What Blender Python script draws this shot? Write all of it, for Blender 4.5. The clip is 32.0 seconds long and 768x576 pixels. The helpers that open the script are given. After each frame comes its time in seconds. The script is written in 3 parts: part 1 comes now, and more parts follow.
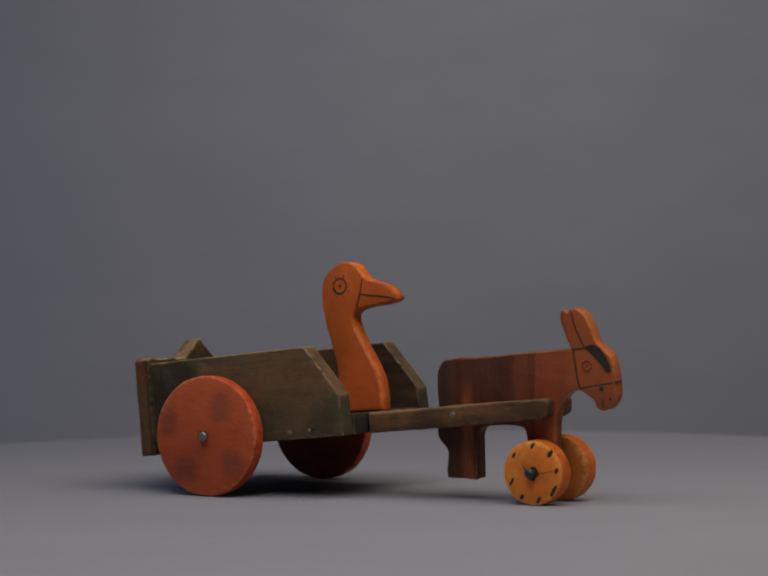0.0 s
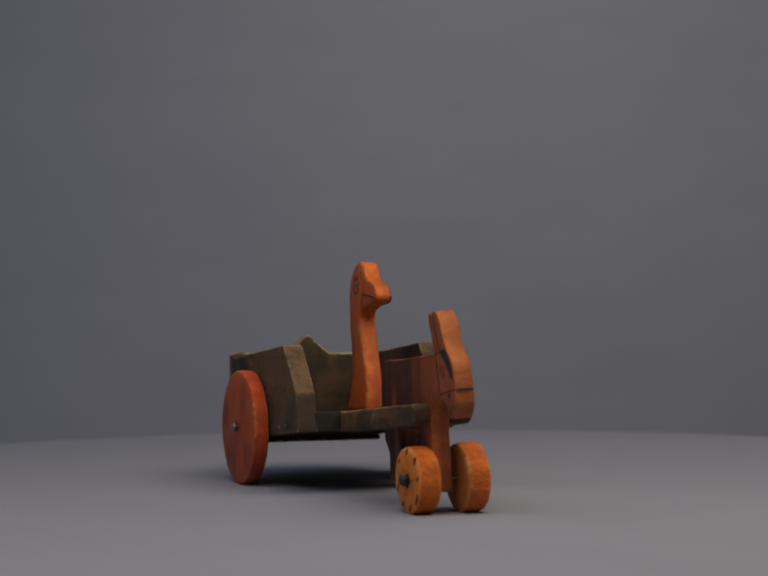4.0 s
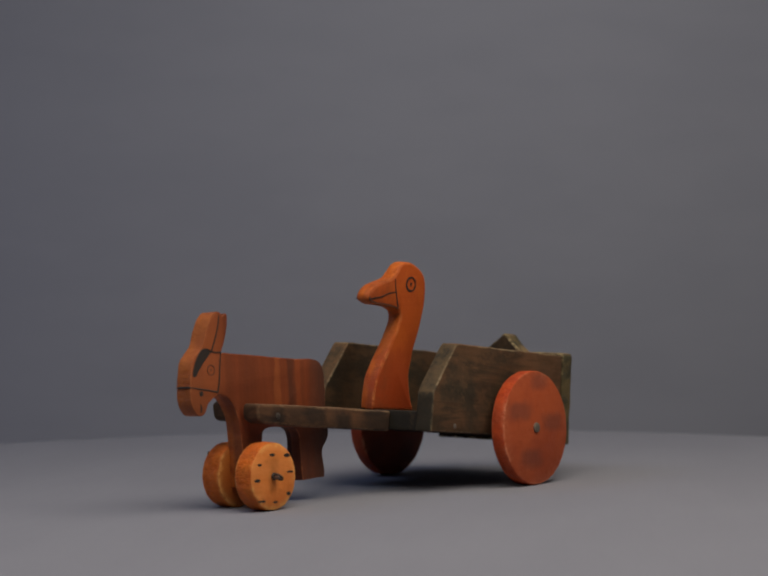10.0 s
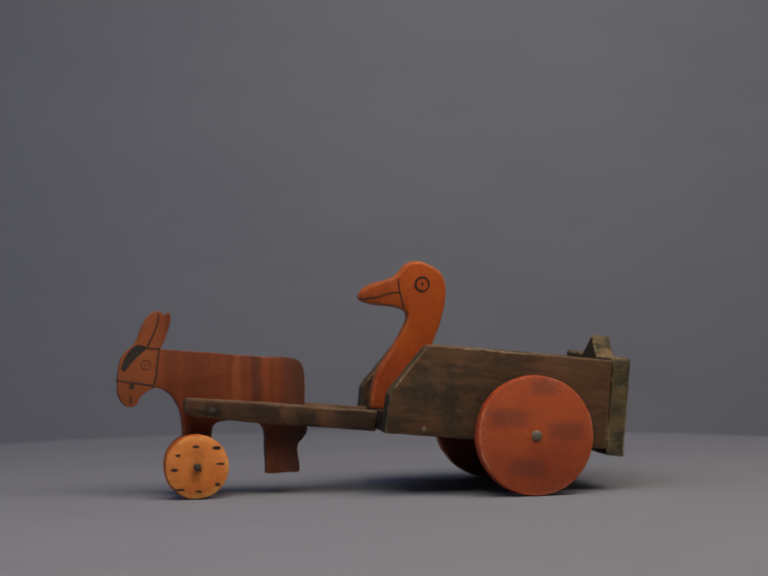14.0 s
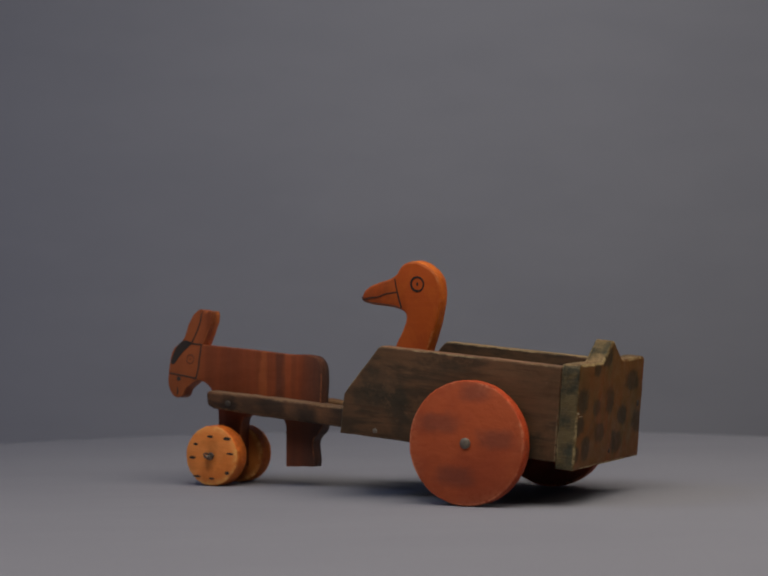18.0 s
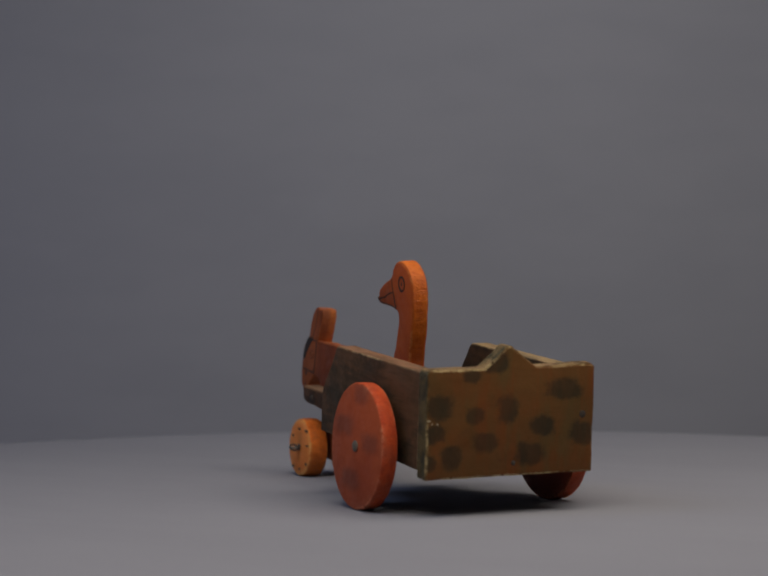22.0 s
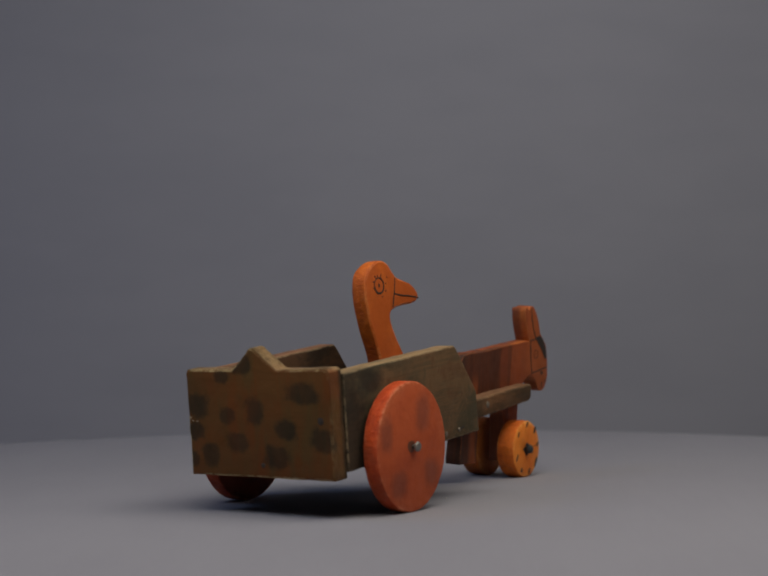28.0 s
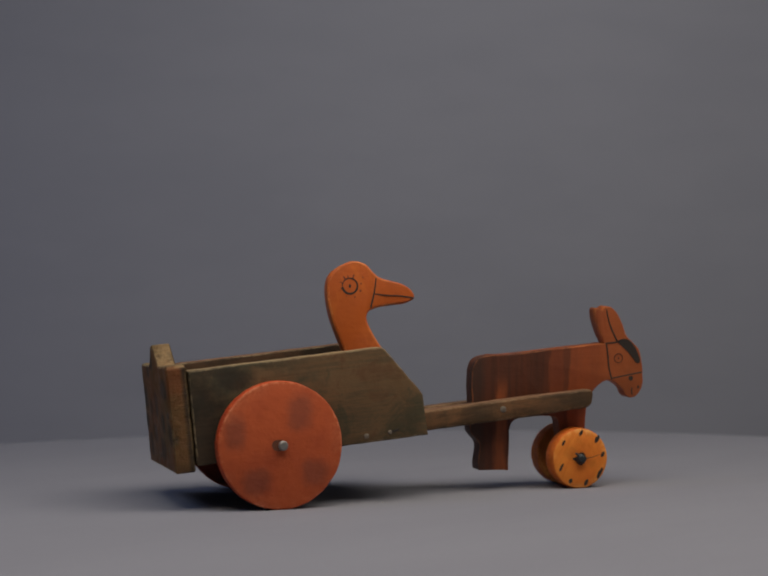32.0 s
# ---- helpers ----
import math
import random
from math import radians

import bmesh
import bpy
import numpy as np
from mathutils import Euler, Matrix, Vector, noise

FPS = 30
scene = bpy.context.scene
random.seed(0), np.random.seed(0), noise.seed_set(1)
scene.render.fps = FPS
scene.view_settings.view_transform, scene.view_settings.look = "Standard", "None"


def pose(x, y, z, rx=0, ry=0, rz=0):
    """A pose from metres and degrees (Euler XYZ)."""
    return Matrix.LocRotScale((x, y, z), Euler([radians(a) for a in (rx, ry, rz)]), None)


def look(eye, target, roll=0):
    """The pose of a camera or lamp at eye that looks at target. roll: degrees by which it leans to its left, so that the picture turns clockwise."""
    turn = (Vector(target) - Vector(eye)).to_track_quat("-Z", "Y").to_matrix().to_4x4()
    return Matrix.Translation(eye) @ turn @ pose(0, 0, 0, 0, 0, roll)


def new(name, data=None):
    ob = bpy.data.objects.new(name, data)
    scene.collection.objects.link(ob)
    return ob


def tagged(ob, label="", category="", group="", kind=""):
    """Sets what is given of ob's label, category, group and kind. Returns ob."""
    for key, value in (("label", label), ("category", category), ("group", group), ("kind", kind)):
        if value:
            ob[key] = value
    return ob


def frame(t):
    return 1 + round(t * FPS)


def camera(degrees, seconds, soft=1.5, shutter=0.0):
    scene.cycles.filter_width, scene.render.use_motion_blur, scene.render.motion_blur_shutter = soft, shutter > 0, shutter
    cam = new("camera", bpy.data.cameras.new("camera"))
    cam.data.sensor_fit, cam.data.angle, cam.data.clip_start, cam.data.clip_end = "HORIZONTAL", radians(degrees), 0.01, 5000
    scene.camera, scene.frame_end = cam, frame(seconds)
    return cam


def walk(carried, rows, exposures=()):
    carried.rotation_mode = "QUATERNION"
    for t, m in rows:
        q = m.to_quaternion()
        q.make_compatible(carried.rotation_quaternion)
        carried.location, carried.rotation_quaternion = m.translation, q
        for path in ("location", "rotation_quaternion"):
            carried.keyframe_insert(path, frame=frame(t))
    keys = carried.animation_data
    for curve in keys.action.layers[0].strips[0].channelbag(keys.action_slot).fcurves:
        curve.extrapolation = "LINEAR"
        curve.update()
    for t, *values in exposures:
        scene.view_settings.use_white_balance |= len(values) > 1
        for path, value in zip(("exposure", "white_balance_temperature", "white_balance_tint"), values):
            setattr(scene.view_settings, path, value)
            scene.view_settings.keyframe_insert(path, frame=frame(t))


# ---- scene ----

MM = 0.001
DEG = 23.08

# ---- camera ----
cam = camera(DEG, 32.0, soft=2.0)
AXIS = 0.0011
eye = Vector((0.0, -1.35, 0.1439))
view = look(eye, eye + Vector((0.0, 1.0, 0.0015)), -0.63)
cam.data.dof.use_dof, cam.data.dof.focus_distance, cam.data.dof.aperture_fstop = True, 1.31, 8.0
walk(cam, [(0, view), (32, view)])

# ---- world and lamps ----
world = bpy.data.worlds.new("studio_dark")
scene.world = world
world.use_nodes = True
world.node_tree.nodes["Background"].inputs["Color"].default_value = (0.6, 0.7, 1.0, 1)
world.node_tree.nodes["Background"].inputs["Strength"].default_value = 0.03


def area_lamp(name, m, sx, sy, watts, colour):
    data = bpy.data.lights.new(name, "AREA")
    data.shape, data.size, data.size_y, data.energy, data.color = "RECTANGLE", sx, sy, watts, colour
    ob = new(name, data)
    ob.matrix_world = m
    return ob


area_lamp("overhead_softbox", look((0.18, -0.40, 0.97), (0.02, -0.06, 0.0)), 1.4, 0.7, 10.9, (1.0, 0.91, 0.77))
# Unseen lamp added above the view, only to brighten the backdrop.
area_lamp("backdrop_fill", look((0.34, 0.85, 1.15), (0.34, 2.2, 0.20)), 1.0, 0.4, 4.32, (1.0, 0.985, 0.94))
# Unseen fill from the front right, added to lift faces turned that way.
area_lamp("front_right_fill", look((1.8, -1.1, 1.5), (0.0, 0.1, 0.05)), 0.9, 0.9, 2.3, (1.0, 0.88, 0.74))
# Unseen blue lamp added on the left; the closed room has no window.
area_lamp("blue_side_fill", look((-1.3, -0.3, 1.5), (0.1, -0.25, 0.0)), 0.7, 0.7, 4.6, (0.48, 0.64, 1.0))
# Second unseen blue lamp, added low down to tint the backdrop's left side.
area_lamp("low_blue_fill", look((-1.5, 0.9, 0.35), (-0.1, 2.2, -0.15)), 0.8, 0.7, 1.2, (0.42, 0.55, 1.0))


# ---- materials ----
class Nodes:
    """A short hand for one node material."""

    def __init__(self, name):
        self.mat = bpy.data.materials.new(name)
        self.mat.use_nodes = True
        self.tree = self.mat.node_tree
        self.bsdf = self.tree.nodes["Principled BSDF"]
        self.coord = self.tree.nodes.new("ShaderNodeTexCoord").outputs["Object"]

    def link(self, a, b):
        self.tree.links.new(a, b)

    def put(self, socket, value):
        if isinstance(value, bpy.types.NodeSocket):
            self.link(value, socket)
        else:
            socket.default_value = value

    def mapped(self, scale, shift=(0, 0, 0), turn=(0, 0, 0), vector=None):
        n = self.tree.nodes.new("ShaderNodeMapping")
        n.inputs["Scale"].default_value = scale
        n.inputs["Location"].default_value = shift
        n.inputs["Rotation"].default_value = [radians(a) for a in turn]
        self.link(vector or self.coord, n.inputs["Vector"])
        return n.outputs["Vector"]

    def noise(self, vector, scale, detail=5.0, rough=0.55, distortion=0.0):
        n = self.tree.nodes.new("ShaderNodeTexNoise")
        n.inputs["Scale"].default_value = scale
        n.inputs["Detail"].default_value = detail
        n.inputs["Roughness"].default_value = rough
        n.inputs["Distortion"].default_value = distortion
        self.link(vector, n.inputs["Vector"])
        return n.outputs["Fac"]

    def step(self, value, lo, hi, a=0.0, b=1.0):
        n = self.tree.nodes.new("ShaderNodeMapRange")
        n.interpolation_type = "SMOOTHSTEP"
        for k, v in zip(("From Min", "From Max", "To Min", "To Max"), (lo, hi, a, b)):
            n.inputs[k].default_value = v
        self.put(n.inputs["Value"], value)
        return n.outputs["Result"]

    def math(self, kind, a, b=0.0):
        n = self.tree.nodes.new("ShaderNodeMath")
        n.operation = kind
        self.put(n.inputs[0], a)
        self.put(n.inputs[1], b)
        return n.outputs[0]

    def mix(self, fac, a, b, blend="MIX"):
        n = self.tree.nodes.new("ShaderNodeMix")
        n.data_type, n.blend_type = "RGBA", blend
        self.put(n.inputs[0], fac)
        self.put(n.inputs[6], a if isinstance(a, bpy.types.NodeSocket) else (*a, 1))
        self.put(n.inputs[7], b if isinstance(b, bpy.types.NodeSocket) else (*b, 1))
        return n.outputs[2]

    def xyz(self):
        n = self.tree.nodes.new("ShaderNodeSeparateXYZ")
        self.link(self.coord, n.inputs[0])
        return n.outputs

    def bump(self, height, strength, distance):
        n = self.tree.nodes.new("ShaderNodeBump")
        n.inputs["Strength"].default_value = strength
        n.inputs["Distance"].default_value = distance
        self.link(height, n.inputs["Height"])
        self.link(n.outputs["Normal"], self.bsdf.inputs["Normal"])

    def worn(self, col, pale, amount, lo=0.30, hi=0.96):
        """Pale rounded edges between the broad faces (y) and the sawn sides: rubbed paint, on some parts also edge
        highlights put into the colour.
        """
        nrm = self.tree.nodes.new("ShaderNodeSeparateXYZ")
        self.link(self.coord.node.outputs["Normal"], nrm.inputs[0])
        turn = self.math("ABSOLUTE", nrm.outputs[1])
        edge = self.math("MULTIPLY", self.step(turn, lo - 0.2, lo + 0.15), self.step(turn, hi, hi + 0.03, 1.0, 0.0))
        rub = self.math("MULTIPLY", self.step(self.noise(self.coord, 45.0, 4.0, 0.7), 0.40, 0.62), self.step(self.noise(self.coord, 330.0, 3.0, 0.7), 0.34, 0.56))
        return self.mix(self.math("MULTIPLY", self.math("MULTIPLY", edge, rub), amount), col, pale)

    def spots(self, places, soft=0.35, wobble=0.5):
        """A mask of daubed patches: (x, z, half width, half height) in millimetres, on both faces of a board."""
        wander = self.noise(self.coord, 105.0, 4.0, 0.65)
        total = None
        for x, z, rx, rz in places:
            v = self.mapped((1000.0 / rx, 0.0, 1000.0 / rz), (-x / rx, 0.0, -z / rz))
            n = self.tree.nodes.new("ShaderNodeSeparateXYZ")
            self.link(v, n.inputs[0])
            a, b = (self.math("POWER", self.math("ABSOLUTE", n.outputs[k]), 3.0) for k in (0, 2))
            far = self.math("POWER", self.math("ADD", a, b), 1 / 3)
            d = self.math("ADD", far, self.math("MULTIPLY", self.math("SUBTRACT", wander, 0.5), wobble * 2))
            m = self.step(d, 1.0 - soft, 1.0 + soft, 1.0, 0.0)
            total = m if total is None else self.math("MAXIMUM", total, m)
        return total


def wood(name, light, dark, grain=(14.0, 260.0, 260.0), patch=None, patch_amount=0.5, rough=0.5, contrast=0.8, relief=0.25, edge=None, fine_amount=0.2, gloss=0.22, smudge=0.22):
    """Stained, waxed wood: fine grain along local x, cloudy stain, small scuffs; the sawn edges take the stain in their own colour."""
    n = Nodes(name)
    streak = n.noise(n.mapped(grain), 1.0, 6.0, 0.6, 0.4)
    cloud = n.noise(n.coord, 28.0, 3.0, 0.6)
    blot = n.noise(n.coord, 75.0, 5.0, 0.65, 0.3)
    fine = n.noise(n.mapped((grain[0] * 3, grain[1] * 3, grain[2] * 3)), 1.0, 3.0)
    col = n.mix(n.step(streak, 0.5 - 0.25 / contrast, 0.5 + 0.25 / contrast), dark, light)
    if edge:
        nrm = n.tree.nodes.new("ShaderNodeSeparateXYZ")
        n.link(n.coord.node.outputs["Normal"], nrm.inputs[0])
        sawn = n.step(n.math("ABSOLUTE", nrm.outputs[1]), 0.35, 0.8, 1.0, 0.0)
        rubbed = n.noise(n.coord, 85.0, 6.0, 0.75)
        side = n.mix(n.step(rubbed, 0.36, 0.60), [edge[0] * 0.74, edge[1] * 0.60, edge[2] * 0.75], edge)
        side = n.mix(n.step(rubbed, 0.58, 0.72, 0.0, 0.5), side, [min(0.85, edge[0] * 1.2), edge[1] * 1.32, edge[2] * 1.4])
        scratch = n.noise(n.mapped((750.0, 70.0, 750.0)), 1.0, 2.0, 0.5)
        side = n.mix(n.step(scratch, 0.60, 0.74, 0.0, 0.35), side, [min(0.85, edge[0] * 1.2), edge[1] * 1.4, edge[2] * 1.5])
        col = n.mix(n.math("MULTIPLY", sawn, n.step(blot, 0.25, 0.6, 0.7, 1.0)), col, side)
        saw = n.noise(n.mapped((1300.0, 75.0, 1300.0)), 1.0, 2.0, 0.6)
        cuts = n.math("MULTIPLY", sawn, n.step(saw, 0.54, 0.70))
        col = n.mix(n.math("MULTIPLY", cuts, 0.14), col, [c * 0.4 for c in edge])
    col = n.mix(n.math("MULTIPLY", n.step(fine, 0.5, 0.75), fine_amount), col, [c * 0.55 for c in dark])
    col = n.mix(n.math("MULTIPLY", n.step(blot, 0.5, 0.72), smudge), col, [c * 0.5 for c in dark])
    if patch:
        col = n.mix(n.math("MULTIPLY", n.step(cloud, 0.45, 0.68), patch_amount), col, patch)
    fleck = n.noise(n.coord, 380.0, 3.0, 0.6)
    col = n.mix(n.step(fleck, 0.68, 0.76, 0.0, 0.28), col, [min(0.8, c * 1.25 + 0.06) for c in light])
    n.bsdf.inputs["Specular IOR Level"].default_value = gloss
    n.link(col, n.bsdf.inputs["Base Color"])
    worn_rough = n.step(blot, 0.3, 0.7, rough, rough + 0.2)
    if edge:
        worn_rough = n.math("SUBTRACT", worn_rough, n.math("MULTIPLY", sawn, 0.06))
        n.link(n.math("ADD", gloss, n.math("MULTIPLY", sawn, 0.06)), n.bsdf.inputs["Specular IOR Level"])
    n.link(worn_rough, n.bsdf.inputs["Roughness"])
    height = n.math("ADD", n.math("MULTIPLY", cuts, -1.0), n.math("MULTIPLY", n.math("MULTIPLY", sawn, rubbed), 6.5)) if edge else 0.0
    n.bump(n.math("ADD", height, n.math("ADD", n.math("ADD", n.math("MULTIPLY", streak, 0.4), n.math("MULTIPLY", fine, 0.15)), n.math("MULTIPLY", blot, 1.3))), relief, 0.0007)
    n.col = col
    return n


ORANGE, ORANGE_DARK = (0.60, 0.130, 0.020), (0.48, 0.090, 0.016)


def duck_wood():
    n = wood("duck_wood", ORANGE, ORANGE_DARK, grain=(14, 260, 260), patch=(0.37, 0.075, 0.016), patch_amount=0.75, rough=0.42, gloss=0.26, edge=(0.76, 0.180, 0.019), contrast=0.42, relief=0.5, fine_amount=0.06)
    low = n.math("ADD", n.xyz()[2], n.math("MULTIPLY", n.math("SUBTRACT", n.noise(n.coord, 45.0, 3.0), 0.5), 0.03))
    blush = n.noise(n.mapped((38.0, 20.0, 26.0), (4.4, 0, 1.2)), 1.0, 4.0, 0.7, 0.5)
    n.col = n.mix(n.step(blush, 0.52, 0.68, 0.0, 0.55), n.col, (0.68, 0.175, 0.024))
    n.col = n.mix(n.step(blush, 0.32, 0.46, 0.35, 0.0), n.col, (0.42, 0.074, 0.017))
    # right face dulled in the colour, in place of a weaker frontal light
    n.col = n.mix(n.step(n.xyz()[1], -0.0064, -0.0056, 0.5, 0.0), n.col, (0.46, 0.106, 0.022))
    n.col = n.mix(n.step(n.xyz()[1], 0.0052, 0.0062, 0.0, 0.4), n.col, (0.54, 0.086, 0.017))
    red = n.math("MULTIPLY", n.step(low, -0.045, 0.018, 0.65, 0.0), n.step(n.xyz()[1], -0.003, 0.003, 0.35, 1.0))
    col = n.mix(red, n.col, (0.44, 0.060, 0.019))
    beak = n.math("MULTIPLY", n.step(n.xyz()[0], 0.002, 0.016), n.step(n.noise(n.coord, 80.0, 4.0, 0.7), 0.34, 0.62, 0.15, 0.6))
    col = n.mix(n.math("MULTIPLY", beak, n.step(n.xyz()[1], -0.002, 0.002)), col, (0.27, 0.062, 0.020))
    n.link(n.worn(col, (0.78, 0.28, 0.09), 0.7), n.bsdf.inputs["Base Color"])
    return n.mat


def donkey_wood():
    n = wood("donkey_wood", (0.375, 0.094, 0.031), (0.285, 0.064, 0.023), grain=(14, 260, 260), patch=(0.18, 0.05, 0.022), patch_amount=0.45, rough=0.5, gloss=0.24, edge=(0.59, 0.168, 0.029), contrast=0.42, relief=0.5, fine_amount=0.06)
    x, y, z = n.xyz()
    wander = n.math("MULTIPLY", n.math("SUBTRACT", n.noise(n.mapped((120.0, 0.0, 30.0)), 1.0, 3.0), 0.5), 0.012)
    along = n.math("ADD", x, wander)

    def stripe(at, half):
        return n.math("MULTIPLY", n.step(along, at - half * 1.8, at - half * 0.4), n.step(along, at + half * 0.4, at + half * 1.8, 1.0, 0.0))

    band = n.noise(n.mapped((95.0, 0.0, 7.0)), 1.0, 4.0, 0.6)
    right = n.step(y, -0.003, 0.001, 1.0, 0.0)
    rear = n.step(along, -0.004, 0.001, 1.0, 0.0)
    strokes = n.noise(n.mapped((230.0, 0.0, 9.0), (2.3, 0, 0)), 1.0, 3.0, 0.6)
    mid = n.math("MULTIPLY", n.step(along, -0.004, 0.001), n.step(along, 0.006, 0.009, 1.0, 0.0))
    rim = n.math("MULTIPLY", n.step(along, 0.006, 0.009), n.step(along, 0.0115, 0.0145, 1.0, 0.0))
    col = n.mix(n.math("MULTIPLY", n.math("MULTIPLY", rear, right), n.step(strokes, 0.3, 0.7, 0.95, 0.8)), n.col, (0.058, 0.023, 0.015))
    col = n.mix(n.math("MULTIPLY", n.math("MULTIPLY", mid, right), 0.75), col, (0.135, 0.038, 0.020))
    col = n.mix(n.math("MULTIPLY", n.math("MULTIPLY", rim, right), 0.72), col, (0.085, 0.032, 0.020))
    pale = n.math("MULTIPLY", n.math("MULTIPLY", stripe(-0.040, 0.0035), n.step(z, 0.012, 0.030, 1.0, 0.0)), 0.6)
    col = n.mix(n.math("MULTIPLY", pale, right), col, (0.36, 0.095, 0.030))
    left = n.math("SUBTRACT", 1.0, right)
    flank = n.math("MULTIPLY", left, n.math("MULTIPLY", n.step(x, 0.040, 0.050, 1.0, 0.35), n.step(strokes, 0.32, 0.68, 0.95, 0.65)))
    col = n.mix(flank, col, (0.195, 0.046, 0.017))
    col = n.mix(n.math("MULTIPLY", n.math("MULTIPLY", stripe(-0.013, 0.0022), left), 0.5), col, (0.42, 0.115, 0.034))
    col = n.mix(n.math("MULTIPLY", n.math("MULTIPLY", stripe(-0.034, 0.0030), left), 0.35), col, (0.40, 0.095, 0.030))
    col = n.mix(n.math("MULTIPLY", n.math("MULTIPLY", stripe(-0.026, 0.0032), left), 0.6), col, (0.075, 0.030, 0.020))
    col = n.mix(n.math("MULTIPLY", n.math("MULTIPLY", stripe(-0.050, 0.0040), left), 0.4), col, (0.090, 0.034, 0.022))
    col = n.mix(n.math("MULTIPLY", n.step(band, 0.45, 0.66), 0.2), col, (0.11, 0.036, 0.020))
    # left legs darker low down; on the front leg this paints in shade
    leg = n.math("MULTIPLY", n.step(z, -0.012, 0.004, 0.6, 0.0), n.step(x, -0.02, 0.0, 1.0, 0.4))
    col = n.mix(n.math("MULTIPLY", leg, left), col, (0.090, 0.036, 0.022))
    rump = n.step(along, -0.064, -0.044, 0.85, 0.0)
    col = n.mix(rump, col, (0.050, 0.030, 0.024))
    head = n.step(x, 0.030, 0.052, 0.0, 0.35)
    col = n.mix(head, col, (0.40, 0.122, 0.038))
    col = n.worn(col, (0.62, 0.21, 0.08), 0.4)
    n.link(col, n.bsdf.inputs["Base Color"])
    return n.mat


def cart_wood(name, light=(0.180, 0.094, 0.050), dark=(0.102, 0.056, 0.031), green=(0.040, 0.038, 0.028), amount=0.75, pale=(0.36, 0.27, 0.16), end_stain=0.0, ends=((0.042, 0.037, 0.027), (0.130, 0.088, 0.047)), top=None, daubs=(), bare_front=None, inside=0):
    """Old brush-stained board: long dark strokes, green-grey clouds, mottled sawn ends and a top edge paled by rub and
    painted-in light.
    """
    n = wood(name, light, dark, grain=(9, 130, 130), patch=green, patch_amount=amount, rough=0.55, relief=0.6, contrast=0.5, fine_amount=0.22, gloss=0.15)
    stain = n.noise(n.mapped((13.0, 30.0, 62.0), (3.1, 0.7, 1.9)), 1.0, 4.0, 0.65, 0.4)
    col = n.mix(n.math("MULTIPLY", n.step(stain, 0.48, 0.62), 0.62), n.col, [c * 0.75 for c in green])
    brush = n.noise(n.mapped((24.0, 30.0, 330.0), (0.4, 2.7, 5.1)), 1.0, 3.0, 0.6)
    col = n.mix(n.math("MULTIPLY", n.step(brush, 0.54, 0.70), 0.5), col, [c * 0.6 for c in dark])
    warm = n.noise(n.coord, 48.0, 4.0, 0.7)
    col = n.mix(n.math("MULTIPLY", n.step(warm, 0.54, 0.70), 0.40), col, [c * 1.15 for c in light])
    if bare_front:
        grit = n.noise(n.mapped((40.0, 60.0, 420.0), (1.1, 0.2, 7.3)), 1.0, 4.0, 0.7)
        front = n.math("MULTIPLY", n.step(n.math("ADD", n.xyz()[0], n.math("MULTIPLY", stain, 0.06)), 0.028, 0.075), n.step(grit, 0.36, 0.62, 0.35, 0.95))
        col = n.mix(front, col, bare_front)
        moss = n.noise(n.coord, 34.0, 5.0, 0.7, 0.6)
        col = n.mix(n.step(moss, 0.50, 0.64, 0.0, 0.6), col, (0.046, 0.054, 0.036))
        col = n.mix(n.step(moss, 0.34, 0.44, 0.5, 0.0), col, (0.115, 0.050, 0.026))
    if daubs:
        col = n.mix(n.math("MULTIPLY", n.spots(daubs, 0.5, 0.7), 0.75), col, (0.030, 0.024, 0.020))
    # inner face mottled, browner and darker than the outer one
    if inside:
        inner_tone = n.mix(n.step(n.noise(n.mapped((26.0, 30.0, 70.0), (5.0, 0, 2.0)), 1.0, 5.0, 0.65), 0.40, 0.62), (0.034, 0.025, 0.018), (0.092, 0.050, 0.028))
        col = n.mix(n.step(n.math("MULTIPLY", n.xyz()[1], float(inside)), 0.0048, 0.0062, 0.0, 0.85), col, inner_tone)
    nrm = n.tree.nodes.new("ShaderNodeSeparateXYZ")
    n.link(n.coord.node.outputs["Normal"], nrm.inputs[0])
    slant = n.step(nrm.outputs[2], 0.15, 0.40, -0.16, 0.05)
    mottle = n.mix(n.step(n.math("ADD", n.noise(n.coord, 62.0, 5.0, 0.7), slant), 0.38, 0.64), *ends)
    sawn = n.step(nrm.outputs[0], 0.35, 0.65)
    col = n.mix(n.math("MULTIPLY", sawn, n.step(warm, 0.30, 0.55, 0.6 * end_stain, end_stain)), col, mottle)
    # top faces lightened: partly rub, partly the overhead light painted in
    if top:
        rub = n.step(n.noise(n.mapped((30.0, 90.0, 90.0)), 1.0, 4.0, 0.6), 0.35, 0.60, 0.35, 0.9)
        col = n.mix(n.math("MULTIPLY", n.step(nrm.outputs[2], 0.75, 0.93), rub), col, top)
    n.link(n.worn(col, pale, 0.55), n.bsdf.inputs["Base Color"])
    return n.mat


PANEL_SPOTS = ((50, 33, 9, 7.5), (26, 27, 6.5, 5.5), (2, 31, 7.5, 8.5), (-37, 43, 13, 6.5), (28, 52, 6, 4), (10.5, 61, 7.5, 6.5), (52, 16, 7, 5.5),
               (18, 10, 8, 6), (-23, 19, 8, 6), (-51, 14, 8.5, 7.5), (56, -2.5, 5, 5), (41, 1.5, 7.5, 7), (-14, 1.5, 9.5, 7))


